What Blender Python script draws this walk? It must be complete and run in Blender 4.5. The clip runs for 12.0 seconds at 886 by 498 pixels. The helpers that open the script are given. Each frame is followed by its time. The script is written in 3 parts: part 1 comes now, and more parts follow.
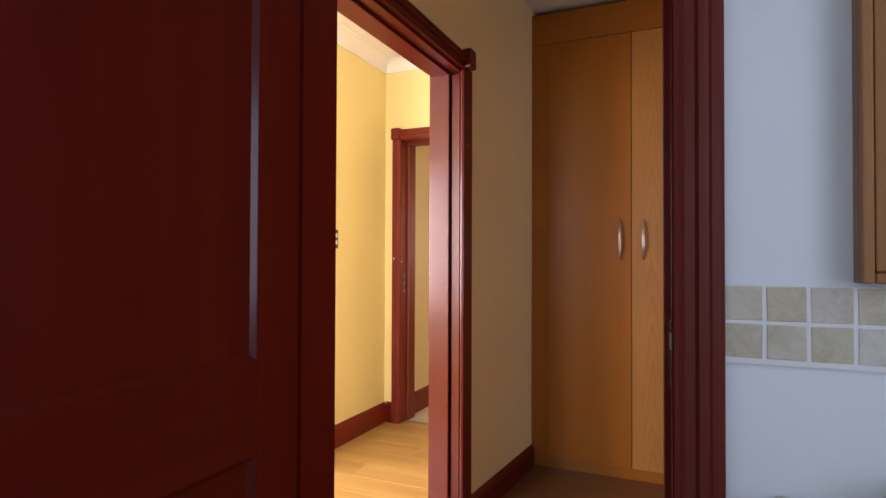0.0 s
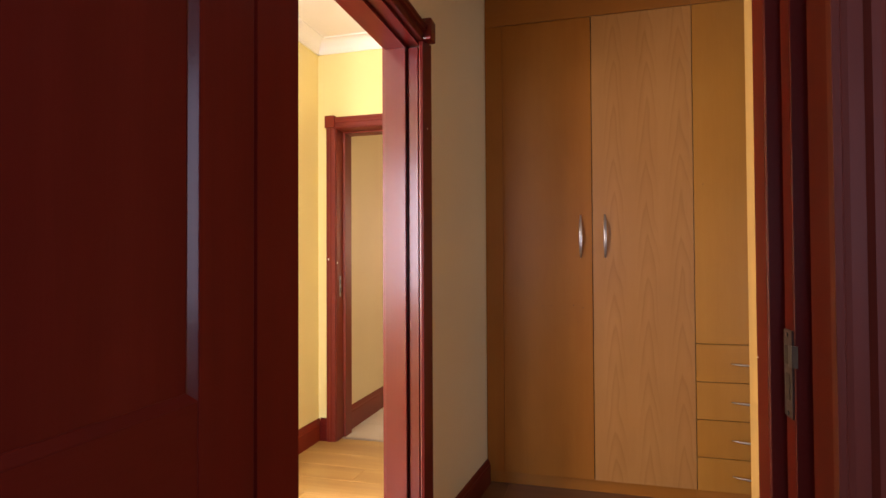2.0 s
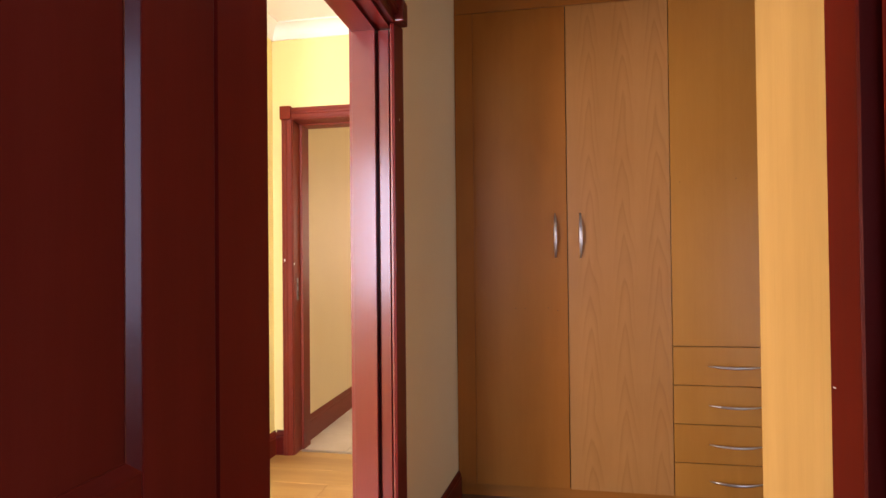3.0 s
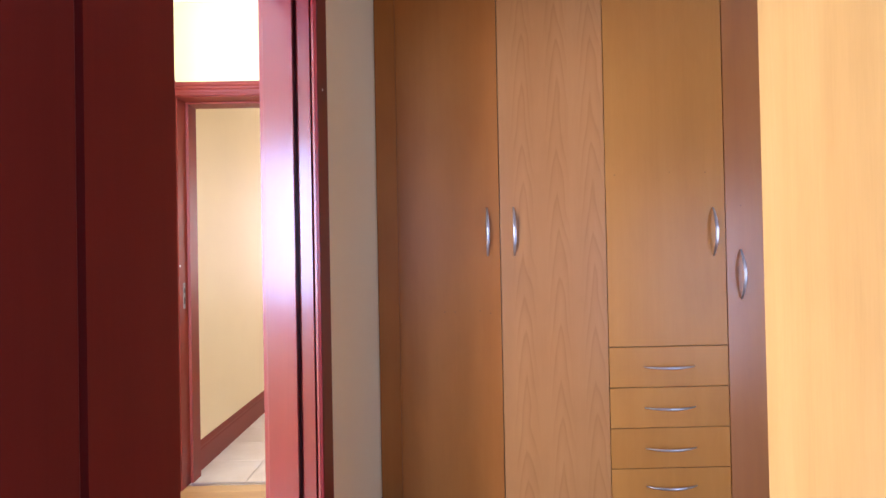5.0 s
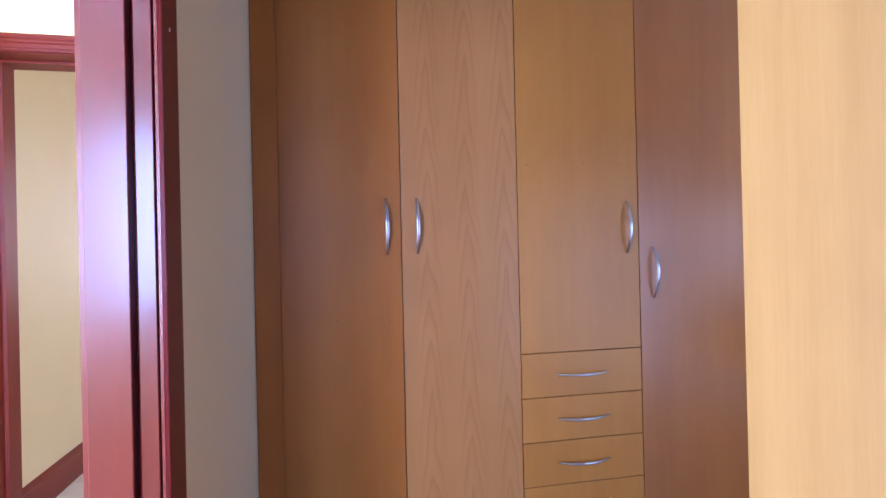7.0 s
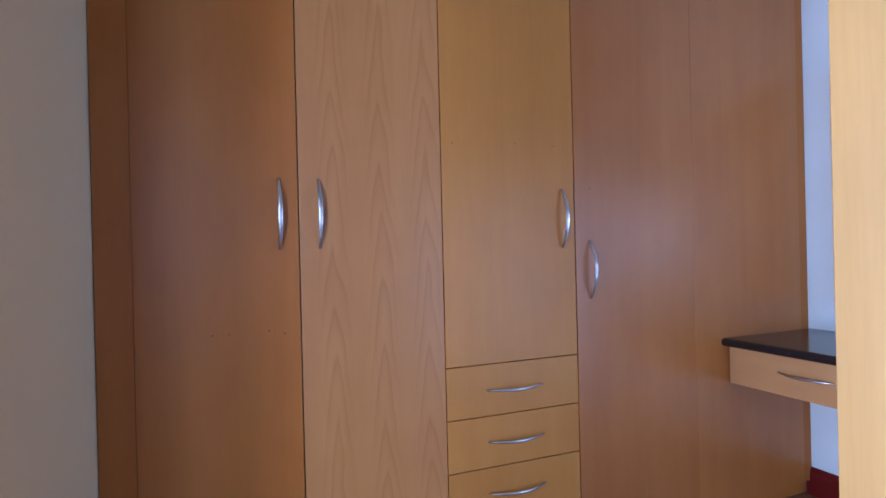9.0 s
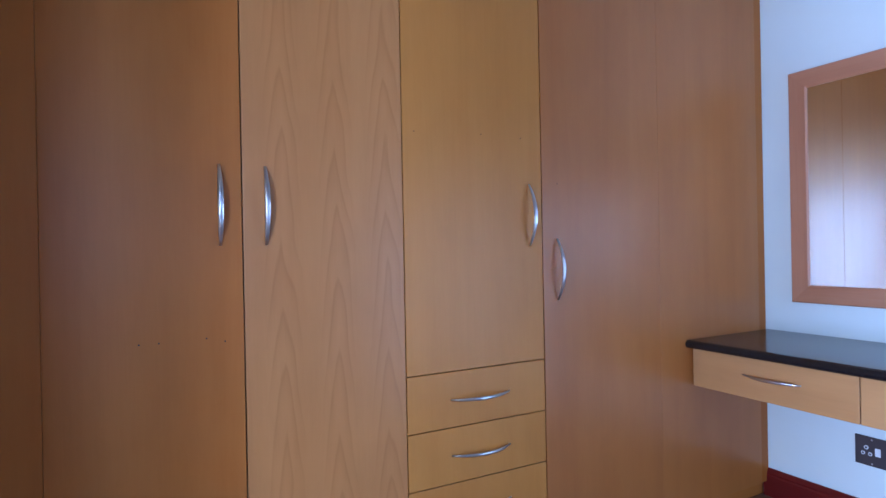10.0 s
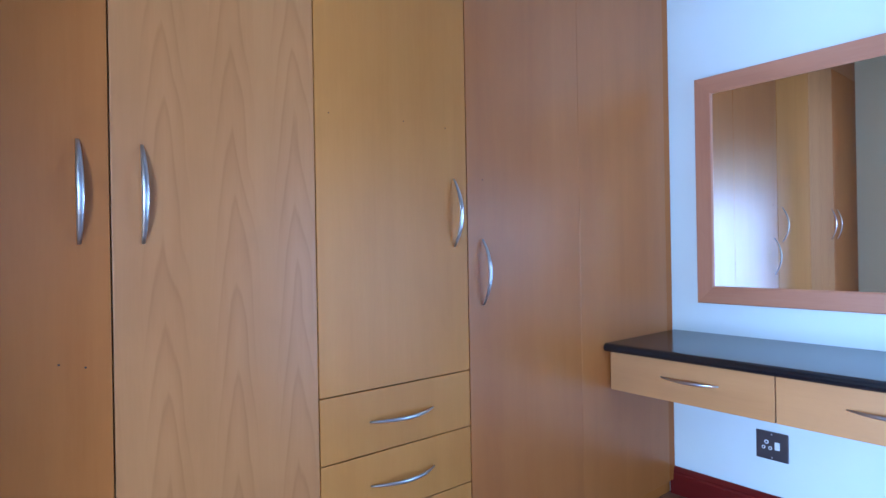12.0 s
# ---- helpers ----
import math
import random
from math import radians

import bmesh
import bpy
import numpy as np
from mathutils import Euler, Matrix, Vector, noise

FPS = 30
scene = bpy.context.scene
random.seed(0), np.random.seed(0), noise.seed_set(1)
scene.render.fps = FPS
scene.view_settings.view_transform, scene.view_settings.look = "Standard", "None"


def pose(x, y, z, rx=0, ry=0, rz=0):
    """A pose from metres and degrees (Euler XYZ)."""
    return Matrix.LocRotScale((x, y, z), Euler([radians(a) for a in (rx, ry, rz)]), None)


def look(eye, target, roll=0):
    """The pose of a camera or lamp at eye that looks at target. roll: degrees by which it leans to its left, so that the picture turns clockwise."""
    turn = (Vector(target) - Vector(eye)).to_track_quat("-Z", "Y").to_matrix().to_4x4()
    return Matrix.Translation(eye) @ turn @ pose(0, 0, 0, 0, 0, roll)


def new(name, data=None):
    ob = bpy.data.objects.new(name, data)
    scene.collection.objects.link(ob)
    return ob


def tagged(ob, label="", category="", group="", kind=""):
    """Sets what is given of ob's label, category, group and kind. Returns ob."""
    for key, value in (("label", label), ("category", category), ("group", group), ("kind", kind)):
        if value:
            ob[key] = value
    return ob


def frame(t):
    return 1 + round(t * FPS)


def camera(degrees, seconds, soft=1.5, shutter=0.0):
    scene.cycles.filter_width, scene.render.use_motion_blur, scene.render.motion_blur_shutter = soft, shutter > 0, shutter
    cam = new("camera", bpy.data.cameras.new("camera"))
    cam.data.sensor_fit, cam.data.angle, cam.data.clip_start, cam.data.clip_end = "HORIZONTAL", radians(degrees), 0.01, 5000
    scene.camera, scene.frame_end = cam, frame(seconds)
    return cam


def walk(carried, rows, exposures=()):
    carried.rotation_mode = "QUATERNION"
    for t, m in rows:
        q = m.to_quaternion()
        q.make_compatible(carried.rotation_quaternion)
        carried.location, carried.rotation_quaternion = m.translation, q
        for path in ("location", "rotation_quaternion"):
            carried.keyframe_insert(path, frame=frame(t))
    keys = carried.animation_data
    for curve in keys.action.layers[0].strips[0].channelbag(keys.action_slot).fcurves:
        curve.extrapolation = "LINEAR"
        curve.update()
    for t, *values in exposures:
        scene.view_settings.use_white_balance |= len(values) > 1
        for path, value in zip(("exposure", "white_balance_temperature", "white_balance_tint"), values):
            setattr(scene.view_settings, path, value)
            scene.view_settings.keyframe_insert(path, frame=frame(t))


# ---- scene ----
cam = camera(76.3, 12.0)
PATH = [
    (0, (0.8490, -3.2560, 1.223), (0.0460, -1.4250, 1.253), 0.2),
    (0.5, (0.7815, -3.1926, 1.22), (0.0348, -1.3370, 1.251), 0.0),
    (1, (0.7098, -3.1252, 1.223), (0.0244, -1.2459, 1.255), -0.1),
    (1.5, (0.6433, -3.0748, 1.219), (0.0351, -1.1703, 1.25), -0.0),
    (2, (0.5757, -3.0224, 1.207), (0.0486, -1.0935, 1.245), -0.3),
    (2.5, (0.5091, -2.9408, 1.221), (0.0592, -0.9915, 1.247), -0.5),
    (3, (0.4495, -2.8684, 1.23), (0.0890, -0.9022, 1.255), -0.6),
    (4.8, (0.2521, -2.6049, 1.227), (0.2478, -0.6059, 1.248), -1.2),
    (5, (0.2630, -2.5756, 1.225), (0.2845, -0.5766, 1.245), -1.1),
    (5.5, (0.2564, -2.4877, 1.212), (0.3745, -0.4908, 1.234), -1.2),
    (6, (0.2353, -2.3971, 1.234), (0.4574, -0.4096, 1.243), -1.5),
    (6.5, (0.2296, -2.3080, 1.221), (0.5557, -0.3353, 1.232), -1.4),
    (7, (0.2551, -2.2250, 1.223), (0.6646, -0.2671, 1.23), -1.3),
    (7.5, (0.2513, -2.1026, 1.22), (0.7596, -0.1686, 1.227), -1.5),
    (9.5, (0.3082, -1.7264, 1.202), (1.1519, 0.0865, 1.197), -1.2),
    (10, (0.3111, -1.6426, 1.195), (1.2467, 0.1248, 1.193), -1.1),
    (10.5, (0.3270, -1.5908, 1.184), (1.3475, 0.1301, 1.186), -1.1),
    (11, (0.3373, -1.5349, 1.182), (1.4351, 0.1371, 1.185), -1.1),
    (11.5, (0.3415, -1.4700, 1.185), (1.5239, 0.1425, 1.188), -1.1),
    (12, (0.3379, -1.4069, 1.191), (1.6003, 0.1429, 1.191), -1.0),
]
walk(cam, [(t, look(eye, target, roll)) for t, eye, target, roll in PATH],
     exposures=[(0, 0.15, 13200, 46), (3.2, 0.65, 10800, 48), (4.8, 1.2, 7300, 45), (7.7, 0.84, 5800, 40), (9.3, 0.69, 5600, 32), (12, 1.0, 5080, 19)])
# exposure follows the clip: dark and warm at first, brighter once inside
# ---- light ----
HALL_X = -1.245
world = bpy.data.worlds.new("sky")
scene.world = world
world.use_nodes = True
wn = world.node_tree
sky = wn.nodes.new("ShaderNodeTexSky")
sky.sky_type, sky.sun_disc = "NISHITA", False
sky.sun_elevation, sky.sun_rotation = radians(63), radians(37)
wn.nodes["Background"].inputs["Strength"].default_value = 0.1
wn.links.new(sky.outputs[0], wn.nodes["Background"].inputs["Color"])


def window_light(name, x, y, z, w, h, watts, colour, aim):
    """An area lamp set in a window opening, in place of daylight."""
    data = bpy.data.lights.new(name, "AREA")
    data.shape, data.size, data.size_y, data.energy, data.color = "RECTANGLE", w, h, watts, colour
    ob = new(name, data)
    ob.matrix_world = look((x, y, z), (x + aim[0], y + aim[1], z + aim[2]))
    return ob


window_light("daylight_kitchen", 1.72, -3.35, 1.5, 1.0, 1.05, 13.5, (0.21, 0.50, 1.0), (-1, 0, 0))
# Added behind the walk, aimed through the doorway to brighten the wardrobe doors.
window_light("daylight_kitchen_back", 0.62, -5.52, 1.5, 1.2, 1.1, 17, (0.24, 0.52, 1.0), (0, 1, 0))
window_light("daylight_dressing", 2.36, -2.03, 0.93, 0.98, 1.32, 18.5, (0.37, 0.67, 1.0), (0, 1, 0))
window_light("daylight_hall", -0.9, -3.93, 1.5, 0.6, 1.2, 66, (0.29, 0.59, 1.0), (0, 1, 0))
# Both lamps stand in an added, unseen lounge and shine through the hall opening.
window_light("daylight_lounge_south", -1.97, -3.93, 1.4, 0.6, 1.4, 92, (0.48, 0.71, 1.0), (0.5, 0.85, 0))
window_light("daylight_lounge", -3.15, -1.85, 1.0, 2.0, 1.75, 245, (0.48, 0.69, 1.0), (1, 0, 0))
# Added fill lamp: no source is known for the room beyond.
window_light("daylight_back_room", -0.45, 3.52, 1.5, 1.15, 1.1, 13, (0.9, 0.97, 0.92), (0, -1, 0))
sun_data = bpy.data.lights.new("sun", "SUN")
sun_data.energy, sun_data.angle, sun_data.color = 2.0, radians(0.6), (1.0, 0.95, 0.88)
sun_ob = new("sun", sun_data)
sun_ob.matrix_world = look((6, 8, 20), (0, 0, 0))


# ---- materials ----
def material(name, colour, rough=0.5, metal=0.0, coat=0.0):
    m = bpy.data.materials.new(name)
    m.use_nodes = True
    b = m.node_tree.nodes["Principled BSDF"]
    b.inputs["Base Color"].default_value = (*colour, 1)
    b.inputs["Roughness"].default_value = rough
    b.inputs["Metallic"].default_value = metal
    b.inputs["Coat Weight"].default_value = coat
    b.inputs["Coat Roughness"].default_value = 0.12
    return m, m.node_tree, b


def node(nt, kind, **values):
    n = nt.nodes.new(kind)
    for key, value in values.items():
        n.inputs[key.replace("_", " ")].default_value = value
    return n


def coords(nt, scale, shift=0.0):
    """Object coordinates, scaled, and moved apart from object to object."""
    tc, mp, info = nt.nodes.new("ShaderNodeTexCoord"), nt.nodes.new("ShaderNodeMapping"), nt.nodes.new("ShaderNodeObjectInfo")
    nt.links.new(tc.outputs["Object"], mp.inputs["Vector"])
    mp.inputs["Scale"].default_value = scale
    if shift:
        mul = nt.nodes.new("ShaderNodeMath")
        mul.operation = "MULTIPLY"
        mul.inputs[1].default_value = shift
        nt.links.new(info.outputs["Random"], mul.inputs[0])
        nt.links.new(mul.outputs[0], mp.inputs["Location"])
    return mp.outputs[0]


def noise_at(nt, vec, scale, detail=4.0, rough=0.55, distort=0.0):
    n = node(nt, "ShaderNodeTexNoise", Scale=scale, Detail=detail, Roughness=rough, Distortion=distort)
    nt.links.new(vec, n.inputs["Vector"])
    return n.outputs["Fac"]


def ramp(nt, fac, *stops):
    r = nt.nodes.new("ShaderNodeValToRGB")
    while len(r.color_ramp.elements) < len(stops):
        r.color_ramp.elements.new(0.5)
    for e, (pos, colour) in zip(r.color_ramp.elements, stops):
        e.position, e.color = pos, (*colour, 1)
    nt.links.new(fac, r.inputs["Fac"])
    return r.outputs["Color"]


def mixed(nt, kind, fac, a, b):
    m = nt.nodes.new("ShaderNodeMix")
    m.data_type, m.blend_type = "RGBA", kind
    for value, socket in ((fac, m.inputs[0]), (a, m.inputs[6]), (b, m.inputs[7])):
        if isinstance(value, (int, float)):
            socket.default_value = value
        elif isinstance(value, tuple):
            socket.default_value = (*value, 1)
        else:
            nt.links.new(value, socket)
    return m.outputs[2]


def bump(nt, b, fac, strength, distance=0.002):
    n = node(nt, "ShaderNodeBump", Strength=strength, Distance=distance)
    nt.links.new(fac, n.inputs["Height"])
    nt.links.new(n.outputs[0], b.inputs["Normal"])


def roughen(nt, b, fac, low, high):
    n = node(nt, "ShaderNodeMapRange", To_Min=low, To_Max=high)
    nt.links.new(fac, n.inputs["Value"])
    nt.links.new(n.outputs[0], b.inputs["Roughness"])


def math_node(nt, kind, a, b=0.0, c=0.0):
    n = nt.nodes.new("ShaderNodeMath")
    n.operation = kind
    for socket, value in zip(n.inputs, (a, b, c)):
        if isinstance(value, (int, float)):
            socket.default_value = value
        else:
            nt.links.new(value, socket)
    return n.outputs[0]


def veneer(name, dark, mid, light, figure=0.0, rough=(0.25, 0.36), along="z", coat=0.03, fleck=1.0, spec=0.5, sheen=0.22):
    """Sealed wood veneer with fine straight grain and, by figure, arches one over the other."""
    m, nt, b = material(name, mid, rough[0], 0, coat)
    b.inputs["Coat Roughness"].default_value = sheen
    b.inputs["Specular IOR Level"].default_value = spec
    scale = {"z": (1, 1, 0.045), "x": (0.045, 1, 1), "y": (1, 0.045, 1)}[along]
    wide = {"z": (1, 1, 0.4), "x": (0.4, 1, 1), "y": (1, 0.4, 1)}[along]
    vec, broad = coords(nt, scale, 37.0), coords(nt, wide, 53.0)
    fine = noise_at(nt, vec, 240, 4, 0.6, 0.2)
    band = noise_at(nt, vec, 9, 4, 0.6, 0.5)
    mix_ = math_node(nt, "ADD", math_node(nt, "MULTIPLY", fine, 0.24), math_node(nt, "MULTIPLY", band, 0.76))
    colour = ramp(nt, mix_, (0.28, dark), (0.5, mid), (0.74, light))
    if figure:
        flat = nt.nodes.new("ShaderNodeSeparateXYZ")
        warp = nt.nodes.new("ShaderNodeTexCoord")
        nt.links.new(warp.outputs["Object"], flat.inputs[0])
        wob = noise_at(nt, coords(nt, (1, 1, 0.3)), 5.0, 2, 0.5)
        ripple = noise_at(nt, coords(nt, (1, 1, 0.12)), 38.0, 2, 0.5)
        across = math_node(nt, "ADD", math_node(nt, "ADD", flat.outputs[0], -0.058), math_node(nt, "MULTIPLY", wob, 0.05))
        u = math_node(nt, "PINGPONG", across, 0.079)
        spire = math_node(nt, "POWER", math_node(nt, "DIVIDE", math_node(nt, "ADD", u, 0.002), 0.036), 1.35)
        rise = math_node(nt, "ADD", math_node(nt, "MULTIPLY", flat.outputs[2], 4.6), math_node(nt, "MULTIPLY", wob, 3.2))
        s = math_node(nt, "ADD", math_node(nt, "ADD", spire, rise), math_node(nt, "MULTIPLY", ripple, 0.35))
        arch = ramp(nt, math_node(nt, "FRACT", s), (0.0, (1, 1, 1)), (0.3, (1, 1, 1)), (0.7, (0.92, 0.87, 0.83)), (0.88, (0.78, 0.69, 0.62)), (1.0, (0.97, 0.95, 0.93)))
        inner = node(nt, "ShaderNodeMapRange", From_Min=0.028, From_Max=0.06, To_Min=figure, To_Max=0.0)
        nt.links.new(u, inner.inputs["Value"])
        figure = inner.outputs[0]
        colour = mixed(nt, "MULTIPLY", figure, colour, arch)
    blotch = noise_at(nt, broad, 2.2, 3, 0.5)
    mottle = noise_at(nt, broad, 9.0, 4, 0.6, 0.6)
    colour = mixed(nt, "MULTIPLY", 0.5, colour, ramp(nt, blotch, (0.3, (0.84, 0.78, 0.72)), (0.65, (1, 1, 1))))
    colour = mixed(nt, "MULTIPLY", 0.4, colour, ramp(nt, mottle, (0.3, (0.86, 0.82, 0.78)), (0.62, (1, 1, 1))))
    info = nt.nodes.new("ShaderNodeObjectInfo")
    colour = mixed(nt, "MULTIPLY", 0.6 * fleck, colour, ramp(nt, info.outputs["Random"], (0.0, (0.84, 0.80, 0.76)), (1.0, (1, 1, 1))))
    nt.links.new(colour, b.inputs["Base Color"])
    roughen(nt, b, blotch, *rough)
    bump(nt, b, fine, 0.025, 0.001)
    return m


def paint(name, colour, rough=0.6, grain=0.12):
    m, nt, b = material(name, colour, rough)
    vec = coords(nt, (1, 1, 1))
    cloud, fine = noise_at(nt, vec, 1.7, 4, 0.6), noise_at(nt, vec, 160, 3, 0.6)
    tint = mixed(nt, "MULTIPLY", 0.3, colour, ramp(nt, cloud, (0.3, (0.86, 0.84, 0.8)), (0.7, (1, 1, 1))))
    nt.links.new(tint, b.inputs["Base Color"])
    bump(nt, b, fine, grain, 0.002)
    roughen(nt, b, cloud, rough - 0.06, rough + 0.08)
    return m


RED = ((0.112, 0.0075, 0.006), (0.132, 0.0095, 0.0075), (0.158, 0.013, 0.010))
MAHOGANY = veneer("red_mahogany_stain", *RED, 0.0, (0.24, 0.36), "z", 0.5, 0.3, 0.22, 0.18)
# Copies of the one red stain, redder and less glossy to mute reflections.
MAHOGANY_DULL = veneer("red_mahogany_dull", (0.17, 0.018, 0.010), (0.20, 0.022, 0.012), (0.23, 0.028, 0.015), 0.0, (0.4, 0.52), "z", 0.05, 0.3, 0.2)
MAHOGANY_DULL_Y = veneer("red_mahogany_dull_deep", (0.17, 0.018, 0.010), (0.20, 0.022, 0.012), (0.23, 0.028, 0.015), 0.0, (0.4, 0.52), "y", 0.05, 0.3, 0.2)
MAHOGANY_DULL_X = veneer("red_mahogany_dull_across", (0.17, 0.018, 0.010), (0.20, 0.022, 0.012), (0.23, 0.028, 0.015), 0.0, (0.4, 0.52), "x", 0.05, 0.3, 0.2)
MAHOGANY_LEAF = veneer("red_mahogany_matt", (0.145, 0.0085, 0.005), (0.168, 0.0105, 0.006), (0.195, 0.014, 0.008), 0.0, (0.38, 0.5), "z", 0.02, 0.3, 0.08)
MAHOGANY_LEAF_Y = veneer("red_mahogany_matt_across", (0.145, 0.0085, 0.005), (0.168, 0.0105, 0.006), (0.195, 0.014, 0.008), 0.0, (0.38, 0.5), "y", 0.02, 0.3, 0.08)
MAHOGANY_X = veneer("red_mahogany_stain_across", *RED, 0.0, (0.24, 0.36), "x", 0.14, 0.3, 0.22)
MAHOGANY_Y = veneer("red_mahogany_stain_deep", *RED, 0.0, (0.24, 0.36), "y", 0.14, 0.3, 0.22)
HONEY = ((0.355, 0.109, 0.020), (0.39, 0.125, 0.024), (0.42, 0.141, 0.030))
BEECH = veneer("honey_veneer", *HONEY, rough=(0.38, 0.48), fleck=0.12, spec=0.17)
BEECH_GLOSS = veneer("honey_veneer_polished", *HONEY, rough=(0.3, 0.38), fleck=0.12, spec=0.5)
BEECH_RAIL = veneer("honey_veneer_across", *HONEY, along="x", fleck=0.12, spec=0.3)
BEECH_FIGURED = veneer("honey_veneer_figured", (0.44, 0.180, 0.054), (0.475, 0.200, 0.062), (0.51, 0.222, 0.072), 0.6, (0.36, 0.46), fleck=0.1, spec=0.36)
BEECH_X = veneer("honey_veneer_drawer", (0.455, 0.172, 0.034), (0.49, 0.192, 0.039), (0.525, 0.212, 0.047), rough=(0.34, 0.44), fleck=0.2, spec=0.22)
BEECH_PALE = veneer("pale_honey_veneer", (0.375, 0.197, 0.050), (0.435, 0.240, 0.068), (0.495, 0.286, 0.094), 0.0, (0.4, 0.52), "z", 0.1, 0.2)
BEECH_PINK = veneer("pinkish_honey_veneer", (0.53, 0.262, 0.098), (0.57, 0.288, 0.112), (0.61, 0.316, 0.128), along="y", fleck=0.3, spec=0.35)
CHERRY = veneer("brown_cherry", (0.37, 0.120, 0.036), (0.42, 0.142, 0.045), (0.47, 0.166, 0.056), 0.0, (0.36, 0.46), "z", 0.03, 0.3, 0.3)
CHERRY_X = veneer("brown_cherry_across", (0.37, 0.120, 0.036), (0.42, 0.142, 0.045), (0.47, 0.166, 0.056), 0.0, (0.36, 0.46), "x", 0.03, 0.3, 0.3)
PINK = ((0.43, 0.17, 0.085), (0.49, 0.21, 0.11), (0.54, 0.25, 0.14))
PINK_WOOD = veneer("pink_cherry", *PINK, 0.0, (0.38, 0.5), "z")
PINK_WOOD_Y = veneer("pink_cherry_across", *PINK, 0.0, (0.38, 0.5), "y")
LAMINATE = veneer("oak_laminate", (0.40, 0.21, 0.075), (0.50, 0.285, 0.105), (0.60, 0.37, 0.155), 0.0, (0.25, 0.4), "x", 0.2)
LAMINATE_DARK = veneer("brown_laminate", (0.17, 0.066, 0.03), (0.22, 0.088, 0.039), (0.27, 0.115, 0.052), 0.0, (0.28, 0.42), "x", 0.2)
CREAM = paint("cream_wall_paint", (0.80, 0.68, 0.44), 0.42)
CREAM_MATT = paint("matt_cream_paint", (0.80, 0.70, 0.47))
HALL_PAINT = paint("yellow_cream_paint", (0.84, 0.70, 0.34))
WHITE = paint("white_wall_paint", (0.70, 0.77, 0.75))
CEILING = paint("white_ceiling_paint", (0.82, 0.81, 0.78), 0.75)
GROUT, _, _ = material("pale_grout", (0.74, 0.74, 0.70), 0.85)
DARK, _, _ = material("dark_gap", (0.03, 0.012, 0.008), 0.7)
METAL, mnt, mb = material("brushed_nickel", (0.50, 0.48, 0.49), 0.34, 1.0)
roughen(mnt, mb, noise_at(mnt, coords(mnt, (40, 40, 2)), 30), 0.28, 0.42)
WORN, wnt, wb = material("painted_over_steel", (0.05, 0.016, 0.015), 0.5, 0.3)
LIP, _, _ = material("scratched_steel", (0.085, 0.066, 0.066), 0.5, 0.5)
roughen(wnt, wb, noise_at(wnt, coords(wnt, (1, 1, 1)), 90, 3, 0.6), 0.35, 0.65)
STEEL, snt, sb_ = material("aged_steel", (0.22, 0.21, 0.21), 0.45, 1.0)
roughen(snt, sb_, noise_at(snt, coords(snt, (1, 1, 1)), 90), 0.3, 0.6)
BRONZE, bnt, bb_ = material("dark_bronze_plate", (0.10, 0.085, 0.09), 0.38, 0.6)
roughen(bnt, bb_, noise_at(bnt, coords(bnt, (1, 1, 1)), 60), 0.3, 0.5)
IVORY, _, _ = material("white_plastic", (0.72, 0.74, 0.76), 0.4)
MIRROR, _, _ = material("mirror_silver", (0.86, 0.87, 0.87), 0.015, 1.0)
GLASS, gnt, gb = material("window_glass", (1, 1, 1), 0.0)
gb.inputs["Transmission Weight"].default_value = 1.0
gb.inputs["IOR"].default_value = 1.45
GRANITE, gn, gbs = material("black_granite", (0.012, 0.012, 0.014), 0.16, 0.0, 0.0)
speck = noise_at(gn, coords(gn, (1, 1, 1)), 320, 2, 0.7)
gn.links.new(ramp(gn, speck, (0.55, (0.008, 0.008, 0.010)), (0.68, (0.03, 0.03, 0.034)), (0.8, (0.16, 0.15, 0.14))), gbs.inputs["Base Color"])
STONE, tn, tb = material("tumbled_travertine", (0.5, 0.47, 0.4), 0.55)
tv = coords(tn, (1, 1, 1), 23.0)
vein = noise_at(tn, tv, 22, 6, 0.7, 1.2)
ti = tn.nodes.new("ShaderNodeObjectInfo")
tone = ramp(tn, ti.outputs["Random"], (0.0, (0.58, 0.46, 0.24)), (0.35, (0.60, 0.57, 0.52)), (0.7, (0.56, 0.49, 0.33)), (1.0, (0.66, 0.64, 0.60)))
tn.links.new(mixed(tn, "MULTIPLY", 0.7, tone, ramp(tn, vein, (0.3, (0.66, 0.6, 0.5)), (0.6, (1, 1, 1)))), tb.inputs["Base Color"])
bump(tn, tb, vein, 0.4, 0.004)
TILE, fn, fb = material("cream_floor_tile", (0.62, 0.55, 0.43), 0.3)
fn.links.new(ramp(fn, noise_at(fn, coords(fn, (1, 1, 1), 9.0), 6, 5, 0.6), (0.3, (0.56, 0.49, 0.37)), (0.7, (0.66, 0.60, 0.48))), fb.inputs["Base Color"])


# ---- mesh helpers ----
def link_mesh(name, bm, mat, smooth=False):
    me = bpy.data.meshes.new(name)
    bmesh.ops.recalc_face_normals(bm, faces=bm.faces)
    bm.to_mesh(me)
    bm.free()
    me.materials.append(mat)
    if smooth:
        for p in me.polygons:
            p.use_smooth = True
    return new(name, me)


def part(name, bm, mat, parent, label="", smooth=False):
    """One mesh object under a thing or a part."""
    ob = link_mesh(name, bm, mat, smooth)
    ob.parent = parent
    if parent.parent is None:
        ob.matrix_parent_inverse = parent.matrix_basis.inverted()
    if label:
        ob["label"] = label
    return ob


def anchor(name, place, label, category, group="", kind=""):
    ob = new(name)
    ob.location = place
    ob.matrix_world = Matrix.Translation(place)
    return tagged(ob, label, category, group, kind)


